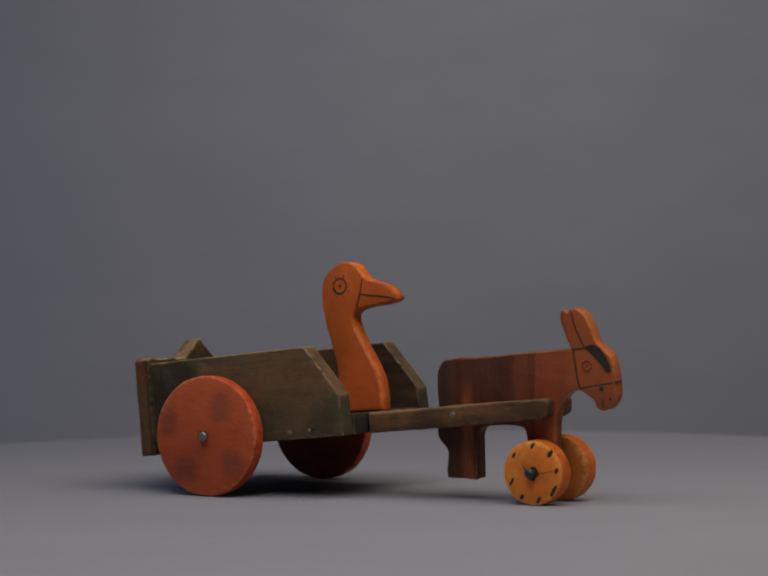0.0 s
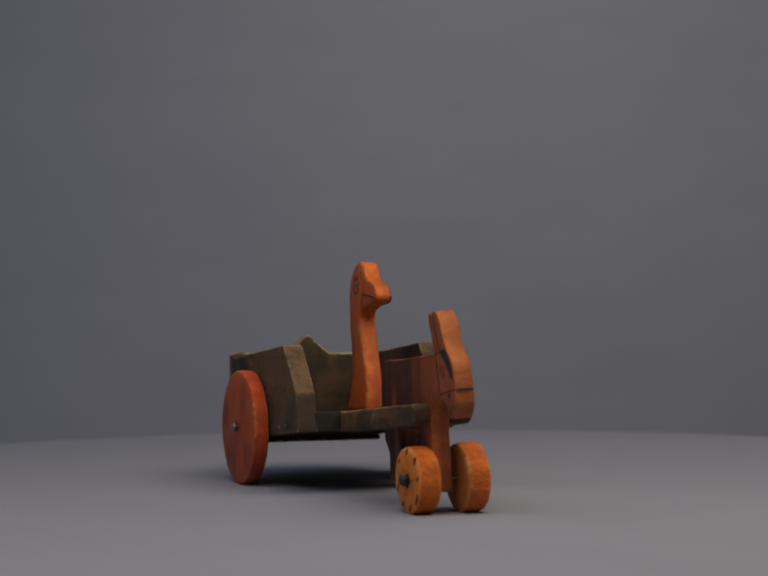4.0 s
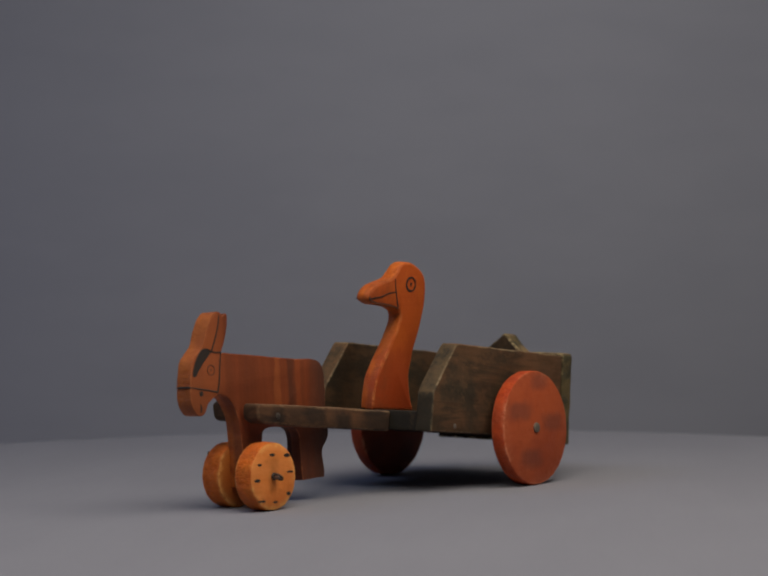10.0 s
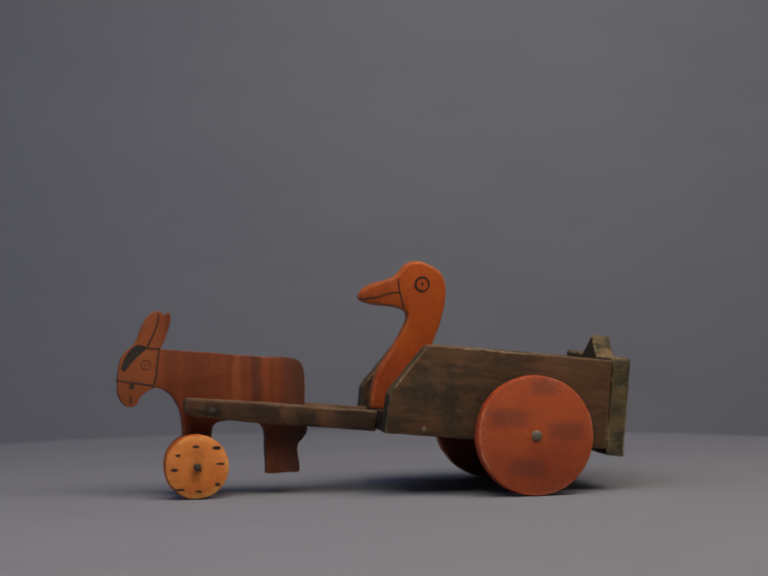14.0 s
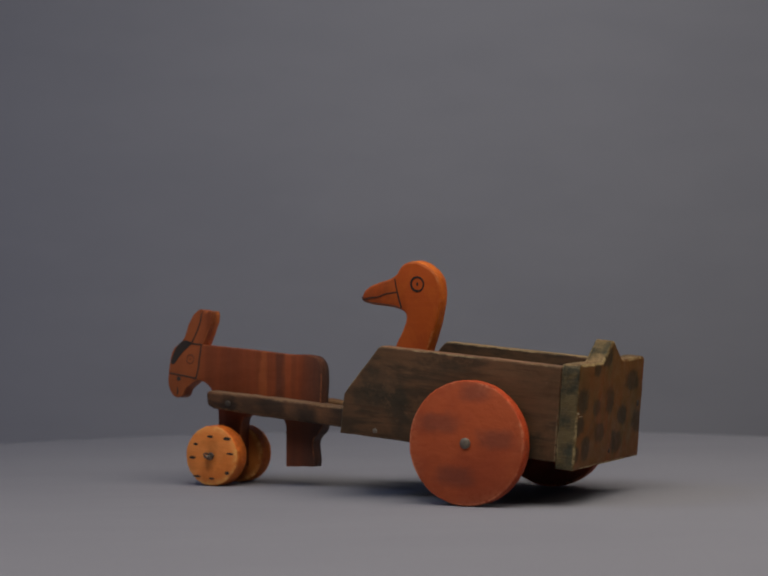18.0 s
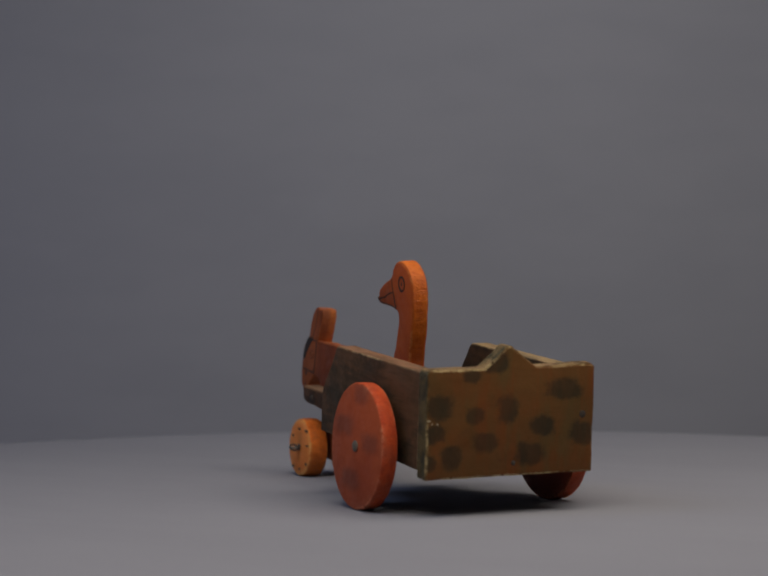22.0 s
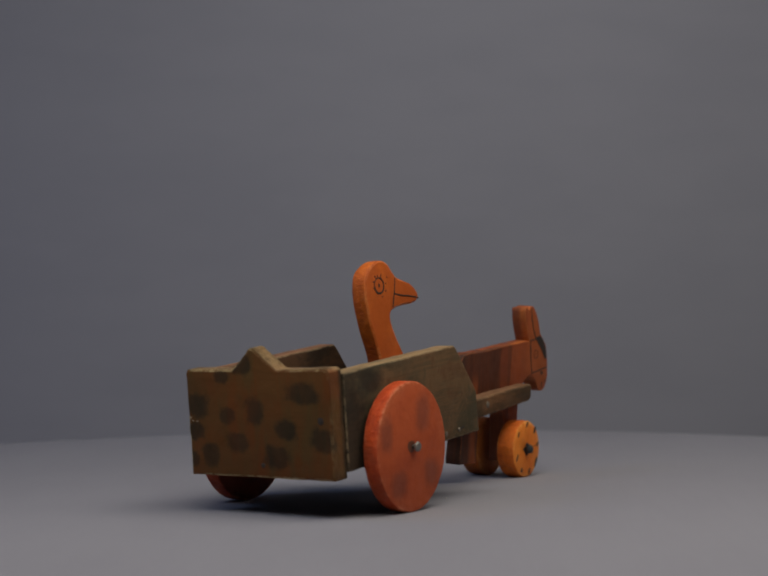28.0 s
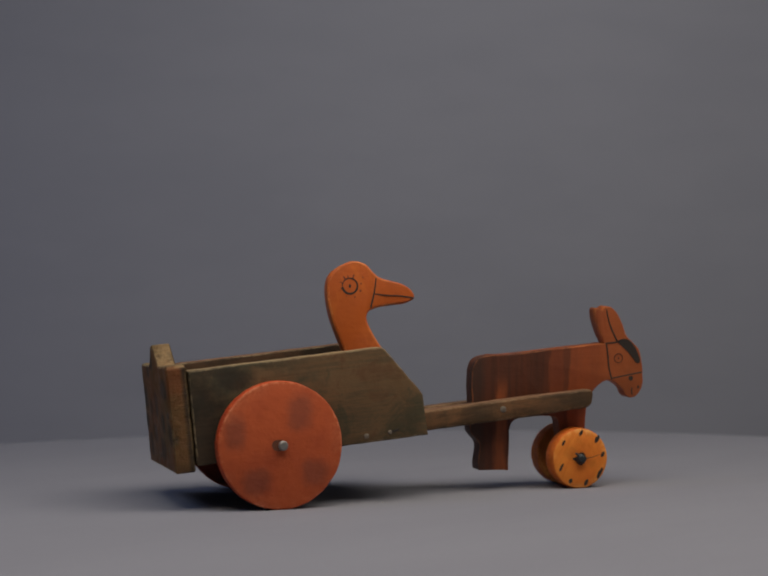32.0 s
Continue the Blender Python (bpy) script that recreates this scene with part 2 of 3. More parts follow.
def panel_wood():
    n = wood("spotted_panel_wood", (0.175, 0.080, 0.025), (0.140, 0.064, 0.021), grain=(9, 130, 130), patch=(0.190, 0.060, 0.016), patch_amount=0.6, rough=0.5, contrast=0.4, relief=0.6, edge=(0.115, 0.078, 0.034), gloss=0.16, fine_amount=0.1)
    mask = n.math("MULTIPLY", n.spots(PANEL_SPOTS, 0.30, 0.75), n.step(n.xyz()[1], 0.001, 0.004))
    rust = n.noise(n.mapped((75.0, 0.0, 11.0), (1.7, 0, 0.3)), 1.0, 4.0, 0.6)
    moss = n.noise(n.mapped((60.0, 0.0, 16.0), (8.2, 0, 3.3)), 1.0, 4.0, 0.6)
    col = n.mix(n.math("MULTIPLY", n.step(rust, 0.48, 0.66), 0.6), n.col, (0.200, 0.058, 0.016))
    col = n.mix(n.math("MULTIPLY", n.step(moss, 0.48, 0.66), 0.5), col, (0.108, 0.082, 0.030))
    col = n.mix(n.math("MULTIPLY", mask, n.step(moss, 0.3, 0.7, 0.52, 0.76)), col, (0.028, 0.027, 0.019))
    # inner face without spots, a darker mottled brown
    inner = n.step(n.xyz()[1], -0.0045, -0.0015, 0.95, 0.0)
    inner_mottle = n.mix(n.step(n.noise(n.mapped((30.0, 0.0, 34.0)), 1.0, 5.0, 0.65), 0.40, 0.60), (0.024, 0.021, 0.015), (0.064, 0.038, 0.019))
    col = n.mix(inner, col, inner_mottle)
    nrm = n.tree.nodes.new("ShaderNodeSeparateXYZ")
    n.link(n.coord.node.outputs["Normal"], nrm.inputs[0])
    side = n.mix(n.step(n.noise(n.coord, 55.0, 4.0, 0.65), 0.40, 0.62), (0.044, 0.048, 0.032), (0.155, 0.118, 0.054))
    col = n.mix(n.step(nrm.outputs[0], 0.45, 0.75, 0.0, 0.88), col, side)
    # upward edges paler: some rub, and overhead light put into the colour
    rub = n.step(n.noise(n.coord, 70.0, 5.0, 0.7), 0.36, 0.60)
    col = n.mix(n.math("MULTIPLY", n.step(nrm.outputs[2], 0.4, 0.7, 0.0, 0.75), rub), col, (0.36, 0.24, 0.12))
    # edge rub together with edge highlights, both in the colour
    rubbed = n.worn(col, (0.54, 0.41, 0.21), 0.9)
    col = n.mix(n.step(nrm.outputs[0], -0.25, -0.10, 0.25, 1.0), col, rubbed)
    n.link(col, n.bsdf.inputs["Base Color"])
    return n.mat


def wheel_wood(name, places, side):
    n = wood(name, (0.53, 0.112, 0.040), (0.43, 0.084, 0.031), grain=(40, 160, 160), patch=(0.36, 0.07, 0.03), patch_amount=0.7, rough=0.5, contrast=0.38, relief=0.7, edge=(0.69, 0.096, 0.022), fine_amount=0.05, gloss=0.16)
    mask = n.spots(places, 0.5, 0.6)
    col = n.mix(n.math("MULTIPLY", mask, 0.45), n.col, (0.095, 0.050, 0.044))
    # inner face darkened in the colour, standing for the shade beneath the cart
    inner_shade = n.step(n.math("MULTIPLY", n.xyz()[1], float(side)), -0.0056, -0.0046, 0.7, 0.0)
    col = n.mix(inner_shade, col, (0.17, 0.036, 0.020))
    # rim rub, strengthened in the colour to carry the rim highlight too
    col = n.worn(col, (0.76, 0.27, 0.14), 0.75)
    n.link(col, n.bsdf.inputs["Base Color"])
    return n.mat


def plain(name, colour, rough=0.6, metal=0.0, grain=900.0, vary=0.4):
    n = Nodes(name)
    f = n.noise(n.coord, grain, 4.0)
    n.link(n.mix(n.math("MULTIPLY", n.step(f, 0.4, 0.7), vary), colour, [c * 0.5 for c in colour]), n.bsdf.inputs["Base Color"])
    n.bsdf.inputs["Roughness"].default_value = rough
    n.bsdf.inputs["Metallic"].default_value = metal
    n.bump(f, 0.2, 0.0003)
    return n.mat


def paper(name, light, dark, rough=0.9, fibre=900.0):
    n = Nodes(name)
    cloud = n.noise(n.mapped((3.0, 3.0, 9.0)), 1.0, 5.0, 0.6)
    fine = n.noise(n.coord, fibre, 4.0, 0.7)
    col = n.mix(n.step(cloud, 0.35, 0.65), dark, light)
    col = n.mix(n.math("MULTIPLY", n.step(fine, 0.45, 0.75), 0.12), col, [c * 0.7 for c in dark])
    weave = n.noise(n.mapped((9.0, 9.0, 130.0)), 1.0, 4.0, 0.7)
    col = n.mix(n.math("MULTIPLY", n.step(weave, 0.42, 0.68), 0.03), col, [c * 0.55 for c in dark])
    n.link(col, n.bsdf.inputs["Base Color"])
    n.bsdf.inputs["Roughness"].default_value = rough
    n.bsdf.inputs["Specular IOR Level"].default_value = 0.2
    n.bump(fine, 0.15, 0.0004)
    return n.mat


M_DUCK = duck_wood()
M_DONKEY = donkey_wood()
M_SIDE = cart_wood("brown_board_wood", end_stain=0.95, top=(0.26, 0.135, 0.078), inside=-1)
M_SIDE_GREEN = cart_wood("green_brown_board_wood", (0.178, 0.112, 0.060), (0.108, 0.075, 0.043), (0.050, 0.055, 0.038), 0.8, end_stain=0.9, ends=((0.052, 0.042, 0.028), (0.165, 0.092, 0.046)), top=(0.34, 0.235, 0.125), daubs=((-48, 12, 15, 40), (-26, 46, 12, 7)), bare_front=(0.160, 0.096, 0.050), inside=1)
M_SHAFT = cart_wood("olive_shaft_wood", (0.205, 0.102, 0.048), (0.130, 0.067, 0.035), (0.066, 0.048, 0.031), 0.6, (0.27, 0.17, 0.095), top=(0.22, 0.12, 0.07))
M_SHAFT_STAINED = cart_wood("stained_shaft_wood", (0.190, 0.090, 0.046), (0.110, 0.056, 0.032), (0.050, 0.036, 0.028), 0.6, (0.27, 0.17, 0.095), top=(0.20, 0.12, 0.075), daubs=((12, 0, 20, 11), (50, -2, 8, 6), (80, 1, 11, 7), (117, -1, 6, 6)))
M_FLOOR = cart_wood("dark_floor_wood", (0.060, 0.044, 0.031), (0.038, 0.030, 0.022), (0.024, 0.021, 0.016), end_stain=1.0, ends=((0.026, 0.023, 0.019), (0.110, 0.072, 0.044)))
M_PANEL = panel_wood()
M_WHEEL_L = wheel_wood("red_wheel_wood", ((21, 13, 14, 6.5), (-22, 3, 12, 6), (7, -22, 13, 6.5), (-6, 34, 10, 6)), 1)
M_WHEEL_R = wheel_wood("red_wheel_wood_worn", ((-31, 9.5, 6.5, 11), (13, 21, 8, 11), (23, -19, 8.5, 8.5), (-17, -24, 9, 8.5)), -1)
SMALL = dict(grain=(30, 170, 170), patch_amount=0.6, rough=0.5, contrast=0.6, relief=0.8, edge=(0.90, 0.205, 0.019), fine_amount=0.15, smudge=0.3, gloss=0.25)


def small_wheel_wood(name, light, dark, patch, side):
    n = wood(name, light, dark, patch=patch, **SMALL)
    hub = n.mix(n.math("MULTIPLY", n.spots(((0, 2, 4, 9), (1, -6, 3, 6)), 0.7, 0.8), 0.4), n.col, [c * 0.45 for c in dark])
    # inner face browned and darkened as painted-in shade
    hub = n.mix(n.step(n.math("MULTIPLY", n.xyz()[1], float(side)), -0.0074, -0.0060, 0.6, 0.0), hub, (0.34, 0.105, 0.028))
    # pale rim colour stands for rub and for highlights on the saw marks
    n.link(n.worn(hub, (0.92, 0.47, 0.14), 0.8), n.bsdf.inputs["Base Color"])
    return n.mat


M_SMALL_L = small_wheel_wood("yellow_wheel_wood", (0.88, 0.310, 0.085), (0.78, 0.225, 0.042), (0.72, 0.18, 0.030), 1)
M_SMALL_R = small_wheel_wood("orange_wheel_wood", (0.86, 0.285, 0.044), (0.76, 0.205, 0.028), (0.70, 0.15, 0.018), -1)
M_INK = plain("burnt_black_line", (0.034, 0.024, 0.020), 0.7)
M_INK_SOFT = plain("burnt_brown_line", (0.14, 0.045, 0.022), 0.7)
M_STEEL = plain("dull_steel", (0.27, 0.26, 0.25), 0.55, 0.7)
M_DARK_STEEL = plain("rusty_dark_steel", (0.075, 0.058, 0.048), 0.7, 0.3)
M_OLD_STEEL = plain("tarnished_steel", (0.24, 0.20, 0.16), 0.6, 0.6)
M_CHIP = plain("bare_chipped_wood", (0.48, 0.40, 0.26), 0.8)
M_BLUE_STEEL = plain("blued_dark_steel", (0.055, 0.064, 0.072), 0.45, 0.6)
M_CLOTH = paper("grey_turntable_paper", (0.262, 0.265, 0.312), (0.250, 0.253, 0.299))
M_BACK = paper("grey_backdrop_paper", (0.470, 0.468, 0.524), (0.448, 0.447, 0.504), fibre=300.0)
M_WALL = plain("plain_dark_wall_paint", (0.20, 0.20, 0.21), 0.9, grain=40.0)
M_SPECK = plain("pale_paper_speck", (0.38, 0.39, 0.41), 0.8)


# ---- mesh helpers ----
def part(name, bm, material, parent, label="", m=None, sharp=35):
    me = bpy.data.meshes.new(name)
    bmesh.ops.recalc_face_normals(bm, faces=bm.faces)
    for f in bm.faces:
        f.smooth = abs(f.normal.y) < 0.995 and len(f.verts) < 5
    bm.to_mesh(me)
    bm.free()
    me.set_sharp_from_angle(angle=radians(sharp))
    me.materials.append(material)
    ob = new(name, me)
    ob.parent = parent
    if m is not None:
        ob.matrix_basis = m
    if label:
        ob["label"] = label
    return ob


def thing(name, label, category, kind="", m=None):
    ob = new(name)
    ob.empty_display_size = 0.02
    if m is not None:
        ob.matrix_world = m
    return tagged(ob, label, category, kind=kind)


def mm_pose(x, y, z, rx=0, ry=0, rz=0):
    return pose(x * MM, y * MM, z * MM, rx, ry, rz)


def curve_outline(points, steps=4, closed=True):
    """A smooth line through the points (x, z); a third entry of 1 makes a sharp corner."""
    out, n = [], len(points)
    at = [Vector(p[:2]) for p in points]

    def way(i):
        if not closed and i in (0, n - 1):
            return at[min(i + 1, n - 1)] - at[max(i - 1, 0)]
        return (at[(i + 1) % n] - at[i]).normalized() + (at[i] - at[i - 1]).normalized()

    for i in range(n if closed else n - 1):
        j = (i + 1) % n
        p, q = at[i], at[j]
        d = q - p
        ta = d if len(points[i]) > 2 else way(i).normalized() * d.length
        tb = d if len(points[j]) > 2 else way(j).normalized() * d.length
        k = steps if d.length > 1.5 else 2
        for s in range(k):
            t = s / k
            out.append(p * (2 * t ** 3 - 3 * t * t + 1) + ta * (t ** 3 - 2 * t * t + t) + q * (3 * t * t - 2 * t ** 3) + tb * (t ** 3 - t * t))
    if not closed:
        out.append(Vector(points[-1][:2]))
    return out


def slab(points, thick, bevel=1.2, steps=4, worn=0.25, seed=0.0):
    """A board sawn to an outline in the xz plane (millimetres), with rounded, slightly worn edges."""
    bm = bmesh.new()
    line = []
    rough_line = curve_outline(points, steps)
    for p, q in zip(rough_line, rough_line[1:] + rough_line[:1]):
        k = max(1, int((q - p).length / 3.5))
        line += [p + (q - p) * (i / k) for i in range(k)]
    rings = []
    for y in (-thick / 2, thick / 2):
        rings.append([bm.verts.new((p[0] * MM, y * MM, p[1] * MM)) for p in line])
    caps = [bm.faces.new(r) for r in rings]
    caps[0].normal_update()
    n = len(line)
    for i in range(n):
        bm.faces.new((rings[0][i], rings[0][(i + 1) % n], rings[1][(i + 1) % n], rings[1][i]))
    bmesh.ops.recalc_face_normals(bm, faces=bm.faces)
    edges = [e for f in caps for e in f.edges]
    bmesh.ops.bevel(bm, geom=edges, offset=bevel * MM, segments=3, profile=0.5, affect="EDGES", clamp_overlap=True)
    corners = [e for e in bm.edges if len(e.link_faces) == 2 and e.calc_face_angle_signed(0) > radians(50) and e.calc_length() > thick * 0.4 * MM]
    if corners:
        bmesh.ops.bevel(bm, geom=corners, offset=bevel * 0.8 * MM, segments=2, profile=0.5, affect="EDGES", clamp_overlap=True)
    wear(bm, worn, seed)
    return bm


def wear(bm, amount, seed):
    for v in bm.verts:
        v.co += noise.noise_vector(v.co * 90 + Vector((seed, seed, 0))) * amount * MM
        v.co += noise.noise_vector(v.co * 260 + Vector((0, seed, seed))) * amount * 0.8 * MM


def lathe(profile, segments=64):
    """Turned about the y axis; profile of (radius, y) in millimetres, from axis to axis."""
    bm = bmesh.new()
    rows = []
    for r, y in profile:
        if r == 0:
            rows.append([bm.verts.new((0, y * MM, 0))] * segments)
        else:
            rows.append([bm.verts.new((r * MM * math.cos(a), y * MM, r * MM * math.sin(a))) for a in (2 * math.pi * i / segments for i in range(segments))])
    for a, b in zip(rows, rows[1:]):
        for i in range(segments):
            j = (i + 1) % segments
            q = [a[i], a[j], b[j], b[i]]
            bm.faces.new([v for k, v in enumerate(q) if v not in q[:k]])
    return bm


def ribbon(bm, line, widths, y, lift=0.3):
    """A burnt line on a face at y: a thin raised strip along the points, in millimetres."""
    s = 1 if y > 0 else -1
    n = len(line)
    rows = []
    for i, p in enumerate(line):
        d = (line[min(i + 1, n - 1)] - line[max(i - 1, 0)]).normalized()
        w = widths[0] + (widths[1] - widths[0]) * i / max(n - 1, 1)
        o = Vector((-d[1], d[0])) * w / 2
        a, b = p + o, p - o
        rows.append([bm.verts.new((q[0] * MM, (y + s * h) * MM, q[1] * MM)) for q, h in ((a, -0.3), (a, lift), (b, lift), (b, -0.3))])
    for a, b in zip(rows, rows[1:]):
        for i in range(4):
            bm.faces.new((a[i], a[(i + 1) % 4], b[(i + 1) % 4], b[i]))
    bm.faces.new(rows[0])
    bm.faces.new(rows[-1])
    return bm


def patch(points, y, lift=0.3, steps=3):
    bm = bmesh.new()
    s = 1 if y > 0 else -1
    line = curve_outline(points, steps)
    a = [bm.verts.new((p[0] * MM, (y - s * 0.3) * MM, p[1] * MM)) for p in line]
    b = [bm.verts.new((p[0] * MM, (y + s * lift) * MM, p[1] * MM)) for p in line]
    bm.faces.new(b)
    for i in range(len(line)):
        j = (i + 1) % len(line)
        bm.faces.new((a[i], a[j], b[j], b[i]))
    return bm


def ring_line(x, z, r, n=28, start=0, squash=1.0):
    return [Vector((x + r * math.cos(2 * math.pi * i / n + start), z + r * squash * math.sin(2 * math.pi * i / n + start))) for i in range(n + 1)]


def wire(points, r, segments=10):
    """A bent wire through 3D points, in millimetres."""
    bm = bmesh.new()
    pts = [Vector(p) for p in points]
    rows = []
    side = None
    for i, p in enumerate(pts):
        d = (pts[min(i + 1, len(pts) - 1)] - pts[max(i - 1, 0)]).normalized()
        side = (side - d * side.dot(d)).normalized() if side else d.orthogonal().normalized()
        up = d.cross(side)
        rows.append([bm.verts.new((p + (side * math.cos(a) + up * math.sin(a)) * r) * MM) for a in (2 * math.pi * k / segments for k in range(segments))])
    for a, b in zip(rows, rows[1:]):
        for k in range(segments):
            bm.faces.new((a[k], a[(k + 1) % segments], b[(k + 1) % segments], b[k]))
    bm.faces.new(rows[0])
    bm.faces.new(rows[-1])
    return bm


def box(x0, x1, y0, y1, z0, z1):
    bm = bmesh.new()
    bmesh.ops.create_cube(bm, size=1.0, matrix=Matrix.Translation(((x0 + x1) / 2, (y0 + y1) / 2, (z0 + z1) / 2)) @ Matrix.Diagonal((x1 - x0, y1 - y0, z1 - z0, 1)))
    return bm


def nail_head(name, parent, place, side, r=2.4, material=None, label="small round steel nail head", stand=0.8):
    """A nail head on a face that looks along side * y."""
    bm = lathe([(0, 0.0), (r, 0.0), (r, stand * 0.6), (r * 0.75, stand), (0, stand * 1.1)], 20)
    return part(name, bm, material or M_STEEL, parent, label, mm_pose(*place, 0, 0, 0 if side > 0 else 180))


# ---- the room ----
def structure(name, bm, material, label, category):
    ob = part(name, bm, material, None)
    return tagged(ob, label, category, kind="structure")


structure("backdrop", box(-4.0, 4.0, 2.2, 2.3, -0.9, 3.2), M_BACK, "plain smooth grey paper backdrop behind the turntable", "backdrop")
structure("wall_south", box(-4.0, 4.0, -4.1, -4.0, -0.9, 3.2), M_WALL, "plain dark grey studio wall", "wall")
structure("wall_west", box(-4.1, -4.0, -4.0, 2.3, -0.9, 3.2), M_WALL, "plain dark grey studio wall", "wall")
structure("wall_east", box(4.0, 4.1, -4.0, 2.3, -0.9, 3.2), M_WALL, "plain dark grey studio wall", "wall")
structure("ceiling", box(-4.1, 4.1, -4.1, 2.3, 3.2, 3.3), M_WALL, "plain dark grey studio ceiling", "ceiling")
structure("floor", box(-4.1, 4.1, -4.1, 2.3, -1.0, -0.9), M_WALL, "plain dark grey studio floor", "floor")


TABLE_X = -0.012


def turntable():
    base = thing("turntable_stand", "plain dark round stand under the turntable", "stand", m=pose(TABLE_X, 0, -0.9))
    bm = lathe([(0, 0), (300, 0), (300, 30), (60, 45), (60, 850), (250, 858), (250, 866), (0, 865)], 48)
    part("column", bm, M_WALL, base, m=pose(0, 0, 0, 90))
    top = thing("turntable", "large round turntable covered in plain grey paper", "turntable", m=pose(TABLE_X, 0, 0))
    bm = lathe([(0, 0), (575, 0), (592, -0.2), (600, -2), (603.4, -6), (604, -12), (604, -28), (601, -33), (0, -33)], 160)
    part("disc", bm, M_CLOTH, top, m=pose(0, 0, 0, 90))
    for x, y, r in ((-0.0478, -0.0556, 0.9),):
        part("speck", lathe([(0, 0), (r, 0), (r * 0.7, 0.5), (0, 0.7)], 8), M_SPECK, top, "tiny pale speck of lint", pose(x, y, 0.0001, 90))
    return top


table = turntable()


# ---- the toy ----
toy = thing("pull_toy", "old painted wooden pull toy: donkey drawing a goose cart", "toy")
PITCH = -5.2
AXLE = (-95.0, 42.7)


def cart():
    side = [(-56.0, -8, 1), (105.3, -7, 1), (104.3, 20.5, 1), (101.8, 25.0, 1), (80.5, 54.6, 1), (78.3, 56.2, 1), (-56.0, 55.2, 1)]
    for v, rz, seed, lab in ((-66.6, 2.2, 1.0, "green-brown stained side board with a cut front corner"), (37.0, 1.6, 5.0, "dark brown stained side board with a cut front corner")):
        s = 1 if v > 0 else -1
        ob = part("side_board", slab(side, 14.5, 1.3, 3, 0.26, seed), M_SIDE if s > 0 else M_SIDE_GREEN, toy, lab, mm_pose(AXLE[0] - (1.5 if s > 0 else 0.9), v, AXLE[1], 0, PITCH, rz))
        nail_head("nail", ob, (78 if s > 0 else 61.5, s * 7.2, -2.5), s, 1.8, M_OLD_STEEL, stand=0.5)
        if s < 0:
            part("nail_hole", patch([(76.6, -2.2), (78.0, -0.6), (80.6, -0.9), (85.1, -0.7), (80.6, -2.2), (78.0, -3.2)], -7.25, 0.3), M_INK, ob, "dark slot beside a nail")
            nail_head("nail", ob, (78.2, -7.3, -1.9), s, 1.4, M_OLD_STEEL, stand=0.8)
    # rear panel with a small gable
    w0, w1 = -60.0, 59.0
    rear = [(w0, -12.0, 1), (w1, -12.9, 1), (w1, 54.2, 1), (w1 - 1.6, 57.0, 1), (19.4, 57.4, 1), (7.2, 67.8), (4.4, 71.0), (0.5, 71.4), (-2.4, 68.8), (-17.5, 57.8, 1), (w0 + 2.5, 59.0, 1), (w0, 57.0, 1)]
    m = mm_pose(AXLE[0] - 2.3, -15.9, AXLE[1] + 0.4) @ pose(0, 0, 0, 0, PITCH, 0) @ mm_pose(-62.0, 0, 0, 0, 0, 90)
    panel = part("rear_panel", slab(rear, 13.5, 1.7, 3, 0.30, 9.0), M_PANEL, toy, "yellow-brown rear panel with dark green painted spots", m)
    nail_head("nail", panel, (-51.5, 6.8, 26), 1, 2.3, M_DARK_STEEL, stand=0.5)
    nail_head("nail", panel, (-2.5, 6.8, -4), 1, 1.6, M_DARK_STEEL, stand=0.4)
    for x, z, a in ((57.2, 25, 1.3), (55.0, 23.0, 0.8), (51.4, 22.8, 0.9)):
        part("chip", patch([(x - a, z), (x, z + a * 0.5), (x + a, z + 0.2), (x, z - a * 0.4)], 6.8, 0.1, 2), M_CHIP, panel, "pale chipped paint")
    # floor between the side boards
    fl = slab([(-53, -7, 1), (104.6, -7, 1), (104.6, 7, 1), (-53, 7, 1)], 89.3, 1.0, 1, 0.3, 3.0)
    part("floor_board", fl, M_FLOOR, toy, "dark stained cart floor board", mm_pose(AXLE[0] - 1.2, -14.7, AXLE[1], 0, PITCH, 2.0))


def cart_wheel(u, v, camber, material, toe, r=42.6):
    prof = [(0, -5.7), (r - 1.8, -5.7), (r - 0.6, -5.2), (r - 0.1, -4.2), (r, 0), (r - 0.1, 4.2), (r - 0.6, 5.2), (r - 1.8, 5.7), (0, 5.7)]
    bm = lathe(prof, 96)
    for p in bm.verts:
        a = math.atan2(p.co.z, p.co.x)
        if math.hypot(p.co.x, p.co.z) > 0.040:
            p.co *= 1 + 0.005 * noise.noise(Vector((a * 4, v, p.co.y * 40))) + 0.006 * noise.noise(Vector((a * 22, v, p.co.y * 150)))
    wheel = part("cart_wheel", bm, material, toy, "thick red painted wooden disc wheel", mm_pose(u, v, r - 0.1, camber, 0, toe))
    return wheel


